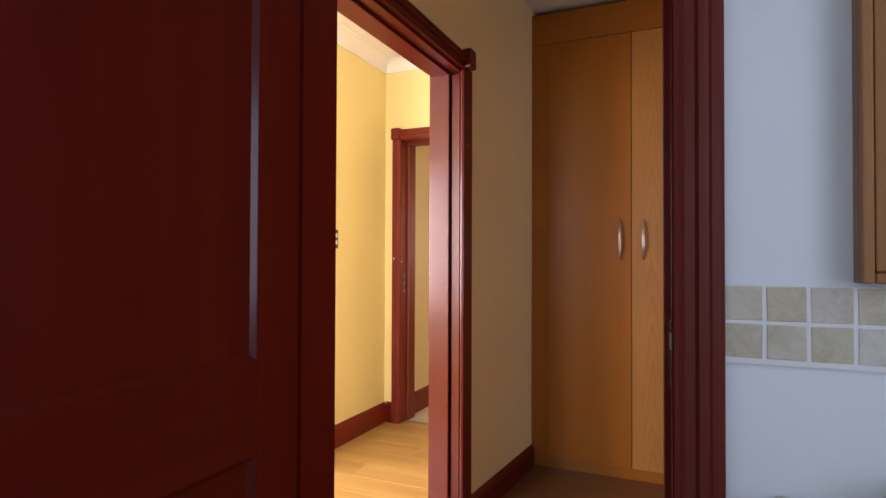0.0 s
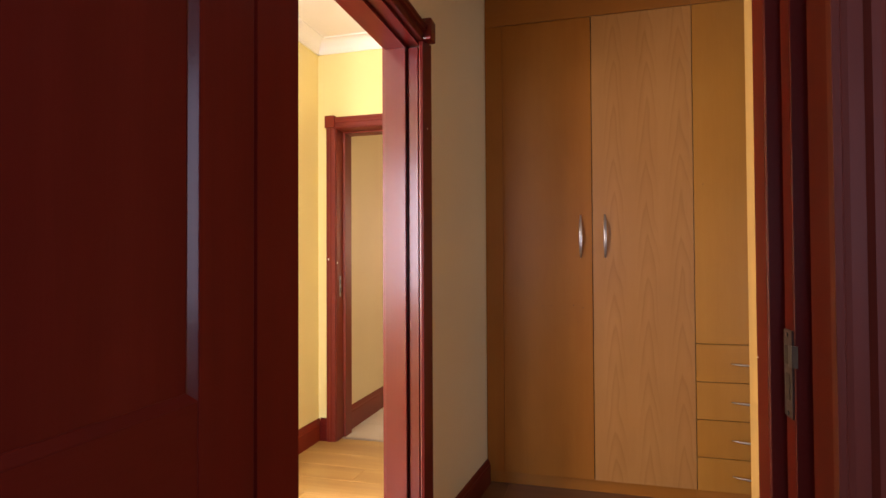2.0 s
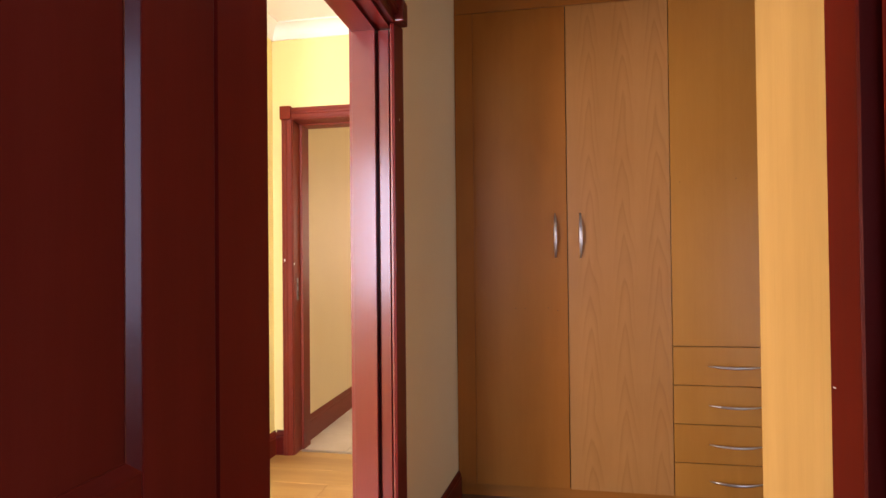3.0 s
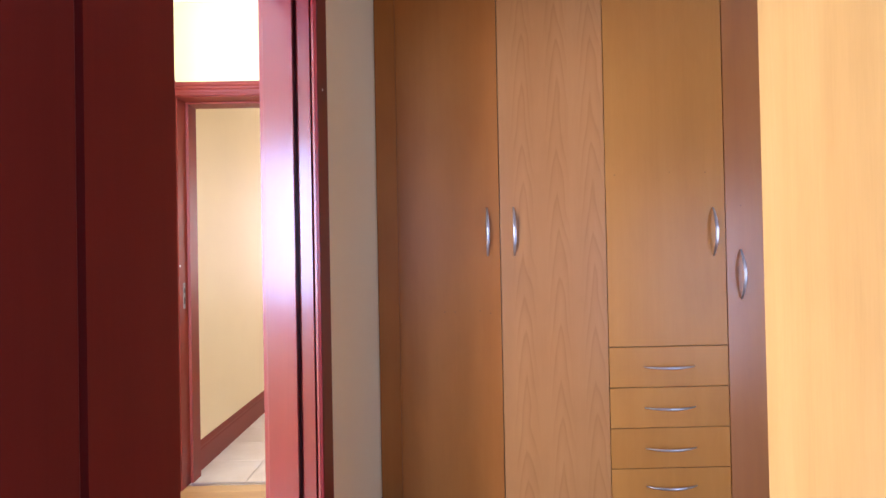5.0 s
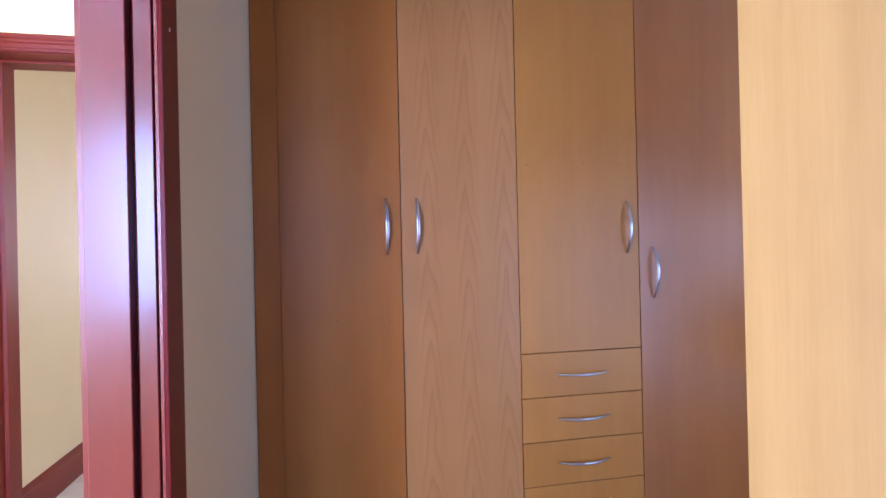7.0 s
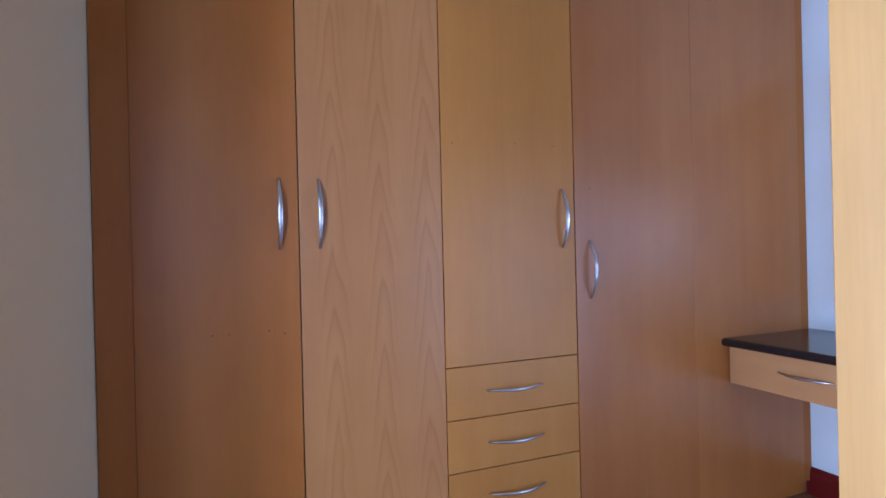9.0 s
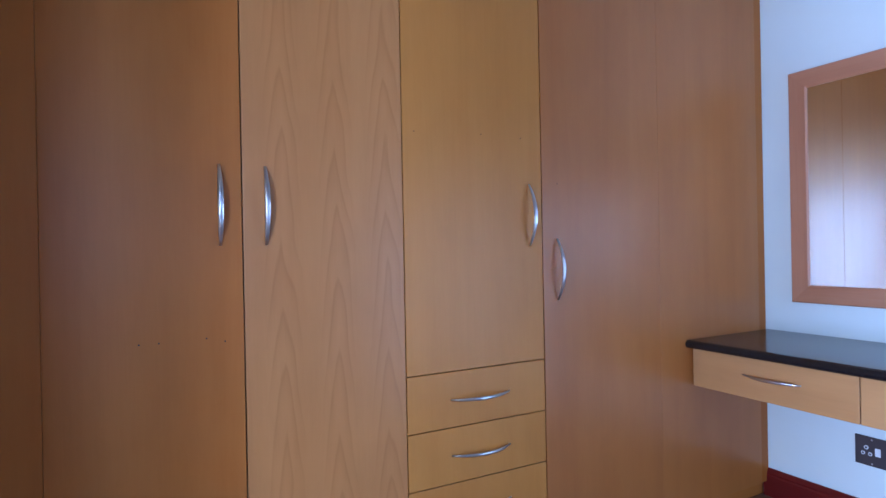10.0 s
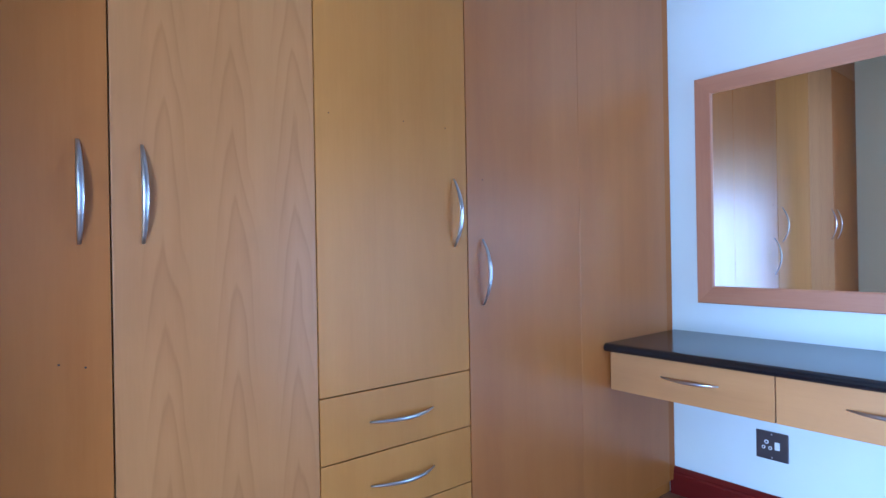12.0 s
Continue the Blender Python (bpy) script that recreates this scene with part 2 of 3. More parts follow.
def box(x0, x1, y0, y1, z0, z1, bevel=0.0, segments=2, bm=None):
    """A box between two corners, with eased edges."""
    bm = bm or bmesh.new()
    r = bmesh.ops.create_cube(bm, size=1.0)
    bmesh.ops.transform(bm, matrix=Matrix.Translation(((x0 + x1) / 2, (y0 + y1) / 2, (z0 + z1) / 2)) @ Matrix.Diagonal((abs(x1 - x0), abs(y1 - y0), abs(z1 - z0), 1)), verts=r["verts"])
    if bevel:
        edges = list({e for v in r["verts"] for e in v.link_edges})
        bmesh.ops.bevel(bm, geom=edges, offset=bevel, segments=segments, profile=0.5, affect="EDGES")
    return bm


def prism(points, axis, low, high, bm=None):
    """A closed outline swept straight along an axis. The outline runs in the two other axes, in xyz order."""
    bm = bm or bmesh.new()
    def place(p, d):
        q = list(p)
        q.insert("xyz".index(axis), d)
        return q
    a = [bm.verts.new(place(p, low)) for p in points]
    b = [bm.verts.new(place(p, high)) for p in points]
    bm.faces.new(a)
    bm.faces.new(b)
    for i in range(len(points)):
        j = (i + 1) % len(points)
        bm.faces.new((a[i], a[j], b[j], b[i]))
    return bm


def structure(name, bm, mat, label, category):
    return tagged(link_mesh(name, bm, mat), label, category, kind="structure")


def bow_handle(parent, x, y, z, length, upright, depth=0.038, facing="-y"):
    """A bowed bar handle, thick in the middle and thin at its two feet."""
    bm = bmesh.new()
    rings, sides = 17, 10
    loops = []
    for i in range(rings):
        u = -1 + 2 * i / (rings - 1)
        along, out = u * length / 2, depth * (1 - u * u) + 0.003
        w, t = 0.0034 + 0.0046 * (1 - abs(u) ** 2.2), 0.0026 + 0.0018 * (1 - u * u)
        w *= 1.0 if upright else 0.72
        loop = []
        for k in range(sides):
            a = 2 * math.pi * k / sides
            side, rise = w * math.cos(a), t * math.sin(a)
            if facing == "-y":
                q = (x + side, y - out - rise, z + along) if upright else (x + along, y - out - rise, z + side)
            else:
                q = (x - out - rise, y + along, z + side)
            loop.append(bm.verts.new(q))
        loops.append(loop)
    for a, b in zip(loops, loops[1:]):
        for k in range(sides):
            bm.faces.new((a[k], a[(k + 1) % sides], b[(k + 1) % sides], b[k]))
    bm.faces.new(loops[0])
    bm.faces.new(loops[-1])
    return part("handle", bm, METAL, parent, "bowed brushed nickel handle", True)


# ---- structure ----
CEIL = 2.69
T = 0.004
# passage: the left wall runs slightly askew
def wall_x(y):
    return -0.008 + 0.09 * min(y, 0.0)

JY0, JY1 = -1.95, -0.86   # hall opening, between its linings
structure("wall_hall_far_side", prism([(wall_x(JY1), JY1), (wall_x(0.02), 0.02), (-0.008, 0.62), (-0.24, 0.62), (-0.24, JY1)], "z", 0, CEIL), CREAM, "cream painted plaster wall beside the fitted wardrobe", "wall")
structure("wall_hall_near_side", prism([(-0.13, -2.056), (-0.13, JY0), (-0.24, JY0), (-0.24, -2.056)], "z", 0, CEIL), CREAM, "cream painted plaster wall between two doorways", "wall")
structure("wall_hall_over_door", prism([(wall_x(JY1), JY1), (-0.24, JY1), (-0.24, JY0), (-0.13, JY0)], "z", 2.085, CEIL), CREAM, "cream painted wall over the hall doorway", "wall")
structure("wall_right", box(2.905, 3.05, -2.06, 0.62, 0, CEIL), WHITE, "white painted wall behind the dressing table", "wall")
structure("wall_back", box(-0.24, 3.05, 0.62, 0.74, 0, CEIL), CREAM, "wall behind the fitted wardrobe", "wall")
# wall between kitchen and passage, with its doorway
DX0, DX1 = -0.004, 0.848
structure("wall_kitchen_west", box(-0.24, DX0, -2.3, -2.06, 0, CEIL), WHITE, "white painted wall at the hinge side of the doorway", "wall")
structure("wall_kitchen_over_door", box(DX0, DX1, -2.3, -2.06, 2.085, CEIL), WHITE, "white painted wall over the kitchen doorway", "wall")
ke = box(DX1, 1.85, -2.3, -2.06, 0, CEIL)
box(2.87, 3.05, -2.3, -2.06, 0, CEIL, bm=ke)
box(1.85, 2.87, -2.3, -2.06, 0, 0.25, bm=ke)
box(1.85, 2.87, -2.3, -2.06, 1.62, CEIL, bm=ke)
structure("wall_kitchen_east", ke, WHITE, "white painted kitchen wall with a band of stone tiles", "wall")
# kitchen shell
ks = box(1.75, 1.9, -5.6, -3.9, 0, CEIL)
box(1.75, 1.9, -2.8, -2.3, 0, CEIL, bm=ks)
box(1.75, 1.9, -3.9, -2.8, 0, 0.95, bm=ks)
box(1.75, 1.9, -3.9, -2.8, 2.05, CEIL, bm=ks)
structure("wall_kitchen_side", ks, WHITE, "white painted kitchen side wall", "wall")
structure("wall_kitchen_hall", box(-0.24, -0.09, -5.6, -2.3, 0, CEIL), WHITE, "white painted wall between kitchen and hall", "wall")
def holed(name, x0, x1, y0, y1, hx0, hx1, hz0, hz1, mat, label):
    bm = box(x0, hx0, y0, y1, 0, CEIL)
    box(hx1, x1, y0, y1, 0, CEIL, bm=bm)
    box(hx0, hx1, y0, y1, 0, hz0, bm=bm)
    box(hx0, hx1, y0, y1, hz1, CEIL, bm=bm)
    return structure(name, bm, mat, label, "wall")
holed("wall_kitchen_window", -0.24, 1.9, -5.75, -5.6, -0.02, 1.26, 0.95, 2.05, WHITE, "unseen white painted kitchen wall with an added window")
# hall shell
HX, HY = HALL_X, 0.44
structure("wall_hall_left", box(HX - 0.15, HX, -0.6, HY, 0, CEIL), HALL_PAINT, "yellow cream painted hall wall", "wall")
# Unseen lounge, added to set the side lamps back from the hall.
structure("wall_hall_left_over", box(HX - 0.15, HX, -4.0, -0.6, 2.4, CEIL), HALL_PAINT, "unseen yellow cream wall over the added lounge opening", "wall")
holed("wall_lounge_south", -3.45, HX - 0.15, -4.15, -4.0, -2.3, -1.64, 0.68, 2.12, HALL_PAINT, "unseen yellow cream lounge wall with an added window")
structure("wall_lounge_north", box(-3.3, HX - 0.15, -0.6, -0.45, 0, CEIL), HALL_PAINT, "unseen yellow cream painted wall of the added lounge", "wall")
le = box(-3.45, -3.3, -4.0, -2.85, 0, CEIL)
box(-3.45, -3.3, -0.85, -0.45, 0, CEIL, bm=le)
box(-3.45, -3.3, -2.85, -0.85, 0, 0.12, bm=le)
box(-3.45, -3.3, -2.85, -0.85, 2.15, CEIL, bm=le)
structure("wall_lounge_end", le, HALL_PAINT, "unseen yellow cream end wall of the added lounge", "wall")
structure("floor_lounge", box(-3.45, HX - 0.0005, -4.15, -0.45, -0.1, -0.001), LAMINATE, "unseen oak laminate floor of the added lounge", "floor")
structure("ceiling_lounge", box(-3.45, HX - 0.15, -4.15, -0.45, CEIL, CEIL + 0.1), CEILING, "unseen white ceiling of the added lounge", "ceiling")
holed("wall_hall_window", HX - 0.15, -0.24, -4.15, -4.0, -1.2, -0.6, 0.9, 2.1, HALL_PAINT, "cream painted hall end wall with a window")
FX0, FX1 = -1.125, -0.33   # far doorway, between its linings
structure("wall_far_west", box(HX - 0.15, FX0, HY, HY + 0.20, 0, CEIL), HALL_PAINT, "narrow cream wall beside the far door frame", "wall")
structure("wall_far_east", box(FX1, -0.24, HY, HY + 0.20, 0, CEIL), HALL_PAINT, "narrow cream wall beside the far door frame", "wall")
structure("wall_far_over_door", box(FX0, FX1, HY, HY + 0.20, 2.11, CEIL), HALL_PAINT, "cream wall over the far doorway", "wall")
structure("wall_back_room_left", box(-1.3, -1.145, HY + 0.20, 3.6, 0, CEIL), CREAM_MATT, "cream painted wall of the room beyond", "wall")
structure("wall_back_room_right", box(0.6, 0.75, 0.74, 3.6, 0, CEIL), CREAM_MATT, "cream painted wall of the room beyond", "wall")
holed("wall_back_room_window", -1.3, 0.75, 3.6, 3.75, -1.05, 0.2, 0.9, 2.1, CREAM_MATT, "unseen cream painted end wall with an added window")

structure("floor_hall", box(HX, -0.24, -4.0, HY + 0.1, -0.1, -0.012), DARK, "subfloor under the hall laminate", "floor")
structure("floor_passage", box(-0.24, 3.0, -2.3, 0.62, -0.1, -0.012), DARK, "subfloor under the passage laminate", "floor")
structure("floor_kitchen", box(-0.24, 1.9, -5.75, -2.3, -0.1, 0), TILE, "cream tiled kitchen floor", "floor")
structure("floor_back_room", box(-1.3, 0.75, HY + 0.1, 3.75, -0.1, -0.006), GROUT, "grout bed of the cream tiled floor", "floor")
structure("ceiling_passage", box(-0.24, 3.05, -5.75, 0.74, CEIL, CEIL + 0.1), CEILING, "white painted plaster ceiling", "ceiling")
structure("ceiling_hall", box(HX - 0.15, -0.24, -4.15, HY + 0.20, CEIL, CEIL + 0.1), CEILING, "white painted hall ceiling", "ceiling")
structure("ceiling_back_room", box(HX - 0.15, 0.75, HY + 0.20, 3.75, CEIL + 0.003, CEIL + 0.1), CEILING, "white painted ceiling of the room beyond", "ceiling")

# ---- door frames ----
def casing_profile(width, depth):
    """Moulded architrave section: across from the opening's edge, and out from the wall."""
    return [(0, 0), (0, depth * 0.62), (width * 0.10, depth * 0.72), (width * 0.14, depth * 0.52), (width * 0.22, depth * 0.62), (width * 0.42, depth * 0.70),
            (width * 0.50, depth * 0.95), (width * 0.62, depth), (width * 0.70, depth * 0.86), (width * 0.76, depth * 0.96), (width * 0.92, depth), (width, depth * 0.84), (width, 0)]


# hall doorway, in the left wall of the passage
hall_frame = anchor("door_frame_hall", (-0.16, -1.35, 0), "red mahogany stained door frame of the hall doorway", "door frame", kind="structure")
part("lining", prism([(-0.243, JY1), (-0.243, -0.904), (-0.242, -0.905), (-0.157, -0.905), (-0.155, -0.903), (-0.155, -0.872), (-0.145, -0.872), (-0.1445, -0.892), (-0.142, -0.894), (-0.1075, -0.894), (-0.106, -0.892), (-0.106, JY1)], "z", 0, 2.055), MAHOGANY, hall_frame)
part("lining", prism([(-0.243, JY0), (-0.243, JY0 + 0.045), (-0.155, JY0 + 0.045), (-0.155, JY0 + 0.024), (-0.11, JY0 + 0.024), (-0.11, JY0)], "z", 0, 2.055), MAHOGANY, hall_frame)
part("head", prism([(-0.243, 2.083), (-0.243, 2.055), (-0.155, 2.055), (-0.155, 2.067), (-0.104, 2.067), (-0.104, 2.083)], "y", JY0, JY1), MAHOGANY_Y, hall_frame)
part("architrave", prism([(-0.104, -0.845), (-0.101, -0.868), (-0.0995, -0.9000), (-0.0985, -0.9010), (-0.0925, -0.9015), (-0.0920, -0.8995), (-0.0914, -0.9012), (-0.0845, -0.9000), (-0.0825, -0.8970),
                          (-0.0660, -0.846), (-0.0655, -0.842), (-0.068, -0.838), (-0.098, -0.838)], "z", 0, 2.075), MAHOGANY, hall_frame)
part("architrave", prism([(-0.130 + d * 1.0, JY0 + 0.033 - w) for w, d in casing_profile(0.05, 0.047)], "z", 0, 2.075), MAHOGANY, hall_frame)
part("architrave", prism([(-0.112 + d * 1.0, 2.078 + w) for w, d in casing_profile(0.062, 0.047)], "y", JY0 - 0.01, -0.905), MAHOGANY_Y, hall_frame)
part("corner_block", box(-0.112, -0.047, -0.906, -0.838, 2.08, 2.165, 0.006), MAHOGANY, hall_frame)
for px, py in ((-0.243, JY1 - 0.005), (-0.243, JY0 + 0.005)):
    s = 1 if py > -1.2 else -1
    part("architrave", prism([(px - d, py - s * 0.03 + s * w) for w, d in casing_profile(0.07, 0.022)], "z", 0, 2.075), MAHOGANY, hall_frame)
chip = prism([(-0.872, 1.728), (-0.8705, 1.727), (-0.8695, 1.734), (-0.8715, 1.735)], "x", -0.0755, -0.0735)
part("paint_chip", chip, IVORY, hall_frame, "small white chip in the stain")

# kitchen doorway, which the walk goes through
k_frame = anchor("door_frame_kitchen", (0.42, -2.18, 0), "red mahogany stained door frame of the kitchen doorway", "door frame", kind="structure")
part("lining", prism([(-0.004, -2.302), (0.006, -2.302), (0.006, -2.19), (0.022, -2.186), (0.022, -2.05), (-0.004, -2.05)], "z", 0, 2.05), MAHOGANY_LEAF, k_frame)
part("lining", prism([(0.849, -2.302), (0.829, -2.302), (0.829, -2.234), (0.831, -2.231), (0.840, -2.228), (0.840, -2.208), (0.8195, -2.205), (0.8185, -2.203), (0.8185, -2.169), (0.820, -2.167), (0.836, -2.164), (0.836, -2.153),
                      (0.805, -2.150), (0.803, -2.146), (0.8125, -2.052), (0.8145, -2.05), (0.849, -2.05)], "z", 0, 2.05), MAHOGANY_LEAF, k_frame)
part("paint_chip", box(0.8090, 0.8104, -2.070, -2.064, 1.0555, 1.0575, 0.0003), IVORY, k_frame, "small white scuff in the stain")
part("head", prism([(-2.302, 2.083), (-2.302, 2.062), (-2.19, 2.062), (-2.186, 2.05), (-2.05, 2.05), (-2.05, 2.083)], "x", DX0 - 0.02, DX1 + 0.02), MAHOGANY_X, k_frame)
part("architrave", prism([(0.826 + w, -2.302 - d) for w, d in casing_profile(0.070, 0.024)], "z", 0, 2.075), MAHOGANY_DULL, k_frame)
part("architrave", prism([(-0.008 - w, -2.302 - d) for w, d in casing_profile(0.062, 0.024)], "z", 0, 2.075), MAHOGANY, k_frame)
part("architrave", prism([(-2.302 - d, 2.066 + w) for w, d in casing_profile(0.07, 0.024)], "x", -0.01, 0.828), MAHOGANY_X, k_frame)
for bx in (-0.08, 0.824):
    part("corner_block", box(bx, bx + 0.08, -2.336, -2.302, 2.066, 2.146, 0.006), MAHOGANY, k_frame)
plate = part("strike_plate", box(0.8158, 0.8184, -2.202, -2.170, 0.998, 1.113, 0.001), WORN, k_frame, "worn steel strike plate")
part("lip", prism([(0.8157, -2.188), (0.8142, -2.196), (0.8145, -2.206), (0.820, -2.212), (0.8205, -2.210), (0.8160, -2.204), (0.8158, -2.190)], "z", 1.066, 1.094), LIP, plate, "bare steel lip of the plate")
part("latch_hole", box(0.8150, 0.8160, -2.191, -2.178, 1.068, 1.092), DARK, plate)
part("latch_hole", box(0.8150, 0.8160, -2.193, -2.180, 1.022, 1.056), DARK, plate)
for sz in (1.004, 1.106):
    bm = bmesh.new()
    bmesh.ops.create_cone(bm, cap_ends=True, segments=10, radius1=0.0035, radius2=0.0028, depth=0.002, matrix=pose(0.8152, -2.186, sz, 0, 90, 0))
    part("screw", bm, LIP, plate)

# open kitchen door, swung back into the kitchen
LY0, LY1 = -3.022, -2.222
door = anchor("door_1", (0.02, -2.62, 0), "red mahogany stained panelled door standing wide open", "door", kind="structure")
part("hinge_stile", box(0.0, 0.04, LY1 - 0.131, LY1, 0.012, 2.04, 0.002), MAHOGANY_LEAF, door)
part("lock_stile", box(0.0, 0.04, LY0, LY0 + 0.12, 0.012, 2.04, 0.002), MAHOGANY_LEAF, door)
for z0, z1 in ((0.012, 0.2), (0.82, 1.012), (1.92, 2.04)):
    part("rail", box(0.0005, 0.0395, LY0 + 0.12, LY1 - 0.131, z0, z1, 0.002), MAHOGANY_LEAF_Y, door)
for z0, z1 in ((0.2, 0.82), (1.012, 1.92)):
    y0, y1 = LY0 + 0.12, LY1 - 0.131
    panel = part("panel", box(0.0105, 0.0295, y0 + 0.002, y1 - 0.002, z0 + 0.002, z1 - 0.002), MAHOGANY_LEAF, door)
    for side in (1, -1):
        f = 0.02 + side * 0.0095
        o = 0.02 + side * 0.019
        def bead(a, b):
            return [(f, a), (o, a), (o, a + 0.04 * (b - a)), (f + side * 0.0012, a + 0.9 * (b - a)), (f + side * 0.001, b), (f, b)]
        # Glossier copy on the uprights only, so they alone catch the window.
        part("moulding", prism(bead(y1, y1 - 0.0135), "z", z0, z1), MAHOGANY, panel)
        part("moulding", prism(bead(y0, y0 + 0.0135), "z", z0, z1), MAHOGANY, panel)
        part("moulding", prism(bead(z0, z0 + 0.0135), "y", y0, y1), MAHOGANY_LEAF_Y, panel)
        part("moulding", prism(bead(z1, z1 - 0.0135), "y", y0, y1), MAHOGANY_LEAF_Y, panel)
for hz in (0.25, 1.05, 1.82):
    bm = bmesh.new()
    bmesh.ops.create_cone(bm, cap_ends=True, segments=14, radius1=0.006, radius2=0.006, depth=0.09, matrix=pose(-0.004, LY1 + 0.006, hz))
    part("hinge", bm, STEEL, door, "steel butt hinge")

# far doorway at the end of the hall
f_frame = anchor("door_frame_far", (-0.73, HY + 0.1, 0), "red mahogany stained door frame with square corner blocks", "door frame", kind="structure")
part("lining", prism([(FX0 - 0.002, HY - 0.003), (FX0 + 0.016, HY - 0.003), (FX0 + 0.016, HY + 0.10), (FX0 + 0.03, HY + 0.104), (FX0 + 0.03, HY + 0.203), (FX0 - 0.002, HY + 0.203)], "z", 0, 2.087), MAHOGANY_DULL, f_frame)
part("lining", prism([(FX1 + 0.002, HY - 0.003), (FX1 - 0.016, HY - 0.003), (FX1 - 0.016, HY + 0.10), (FX1 - 0.03, HY + 0.104), (FX1 - 0.03, HY + 0.203), (FX1 + 0.002, HY + 0.203)], "z", 0, 2.087), MAHOGANY_DULL, f_frame)
part("head", prism([(HY - 0.003, 2.108), (HY - 0.003, 2.091), (HY + 0.10, 2.091), (HY + 0.104, 2.081), (HY + 0.203, 2.081), (HY + 0.203, 2.108)], "x", FX0, FX1), MAHOGANY_DULL_X, f_frame)
part("architrave", prism([(FX0 + 0.012 - w, HY - 0.001 - d) for w, d in casing_profile(0.062, 0.024)], "z", 0, 2.1), MAHOGANY_DULL, f_frame)
part("architrave", prism([(FX1 - 0.012 + w, HY - 0.001 - d) for w, d in casing_profile(0.062, 0.024)], "z", 0, 2.1), MAHOGANY_DULL, f_frame)
part("architrave", prism([(HY - 0.001 - d, 2.095 + w) for w, d in casing_profile(0.072, 0.024)], "x", FX0 - 0.0, FX1 + 0.0), MAHOGANY_DULL_X, f_frame)
for bx in (FX0 - 0.058, FX1 - 0.012):
    part("corner_block", box(bx, bx + 0.072, HY - 0.036, HY - 0.001, 2.095, 2.178, 0.006), MAHOGANY_DULL, f_frame)
keep = part("strike_plate", box(FX0 + 0.0155, FX0 + 0.0185, HY + 0.04, HY + 0.064, 0.96, 1.10, 0.001), STEEL, f_frame, "steel strike plate")
part("latch_hole", box(FX0 + 0.018, FX0 + 0.0192, HY + 0.046, HY + 0.058, 0.985, 1.02), DARK, keep)
part("latch_hole", box(FX0 + 0.018, FX0 + 0.0192, HY + 0.046, HY + 0.058, 1.045, 1.07), DARK, keep)
part("paint_chip", box(FX0 - 0.036, FX0 - 0.029, HY - 0.0262, HY - 0.0235, 1.206, 1.22, 0.0008), IVORY, f_frame, "small white chip in the stain")
part("paint_chip", box(FX0 + 0.0155, FX0 + 0.0172, HY + 0.004, HY + 0.012, 1.185, 1.197, 0.0005), IVORY, f_frame, "small white chip in the stain")
structure("threshold_strip", prism([(HY + 0.06, 0.0), (HY + 0.066, 0.005), (HY + 0.09, 0.005), (HY + 0.096, 0.0)], "x", FX0 + 0.032, FX1 - 0.032), METAL, "thin metal strip where laminate meets tiles", "threshold")


# ---- skirting and cornice ----
def skirt_profile(h=0.13, t=0.018):
    return [(0, 0), (t, 0), (t, h * 0.72), (t * 0.8, h * 0.78), (t * 0.85, h * 0.84), (t * 0.45, h * 0.95), (t * 0.3, h), (0, h)]


def skirting(name, line, h=0.13, t=0.018, label="red mahogany stained skirting board", mat=None):
    """A skirting board along a straight wall line; it stands out to the left of the line's direction."""
    (x0, y0), (x1, y1) = line
    d = Vector((x1 - x0, y1 - y0)).normalized()
    n = Vector((-d.y, d.x))
    bm = bmesh.new()
    ends = []
    for x, y in ((x0, y0), (x1, y1)):
        ends.append([bm.verts.new((x + n.x * a, y + n.y * a, z)) for a, z in skirt_profile(h, t)])
    a, b = ends
    bm.faces.new(a)
    bm.faces.new(b)
    for i in range(len(a)):
        j = (i + 1) % len(a)
        bm.faces.new((a[i], a[j], b[j], b[i]))
    return structure(name, bm, mat or MAHOGANY_Y if abs(d.y) > 0.5 else MAHOGANY_X, label, "skirting board")


skirting("baseboard_passage", ((wall_x(0.0), 0.0), (wall_x(-0.843), -0.843)))
skirting("baseboard_right", ((2.905, -2.06), (2.905, 0.02)))
skirting("baseboard_hall", ((HX, HY), (HX, -0.6)), 0.145, mat=MAHOGANY_DULL_Y)
skirting("baseboard_hall_end", ((FX0 - 0.05, HY), (HX + 0.018, HY)), 0.15)
skirting("baseboard_hall_inner", ((-0.24, -0.80), (-0.24, HY)), 0.15)
skirting("baseboard_back_room", ((-1.145, 3.6), (-1.145, HY + 0.205)), 0.165, mat=MAHOGANY_DULL_Y)


def cove(name, line, label):
    (x0, y0), (x1, y1) = line
    d = Vector((x1 - x0, y1 - y0)).normalized()
    n = Vector((-d.y, d.x))
    outline = [(0, 0)] + [(0.012 + 0.068 * (1 - math.cos(a)), -0.08 + 0.072 * math.sin(a)) for a in [i * math.pi / 14 for i in range(8)]] + [(0.084, 0)]
    outline.insert(1, (0, -0.088))
    outline.insert(2, (0.012, -0.088))
    bm = bmesh.new()
    ends = [[bm.verts.new((x + n.x * a, y + n.y * a, CEIL + z)) for a, z in outline] for x, y in ((x0, y0), (x1, y1))]
    a, b = ends
    bm.faces.new(a)
    bm.faces.new(b)
    for i in range(len(a)):
        j = (i + 1) % len(a)
        bm.faces.new((a[i], a[j], b[j], b[i]))
    return structure(name, bm, CEILING, label, "cornice")


cove("cornice_hall_left", ((HX, HY), (HX, -4.0)), "white plaster cove cornice along the hall")
cove("cornice_hall_end", ((-0.24, HY), (HX, HY)), "white plaster cove cornice at the hall's end")
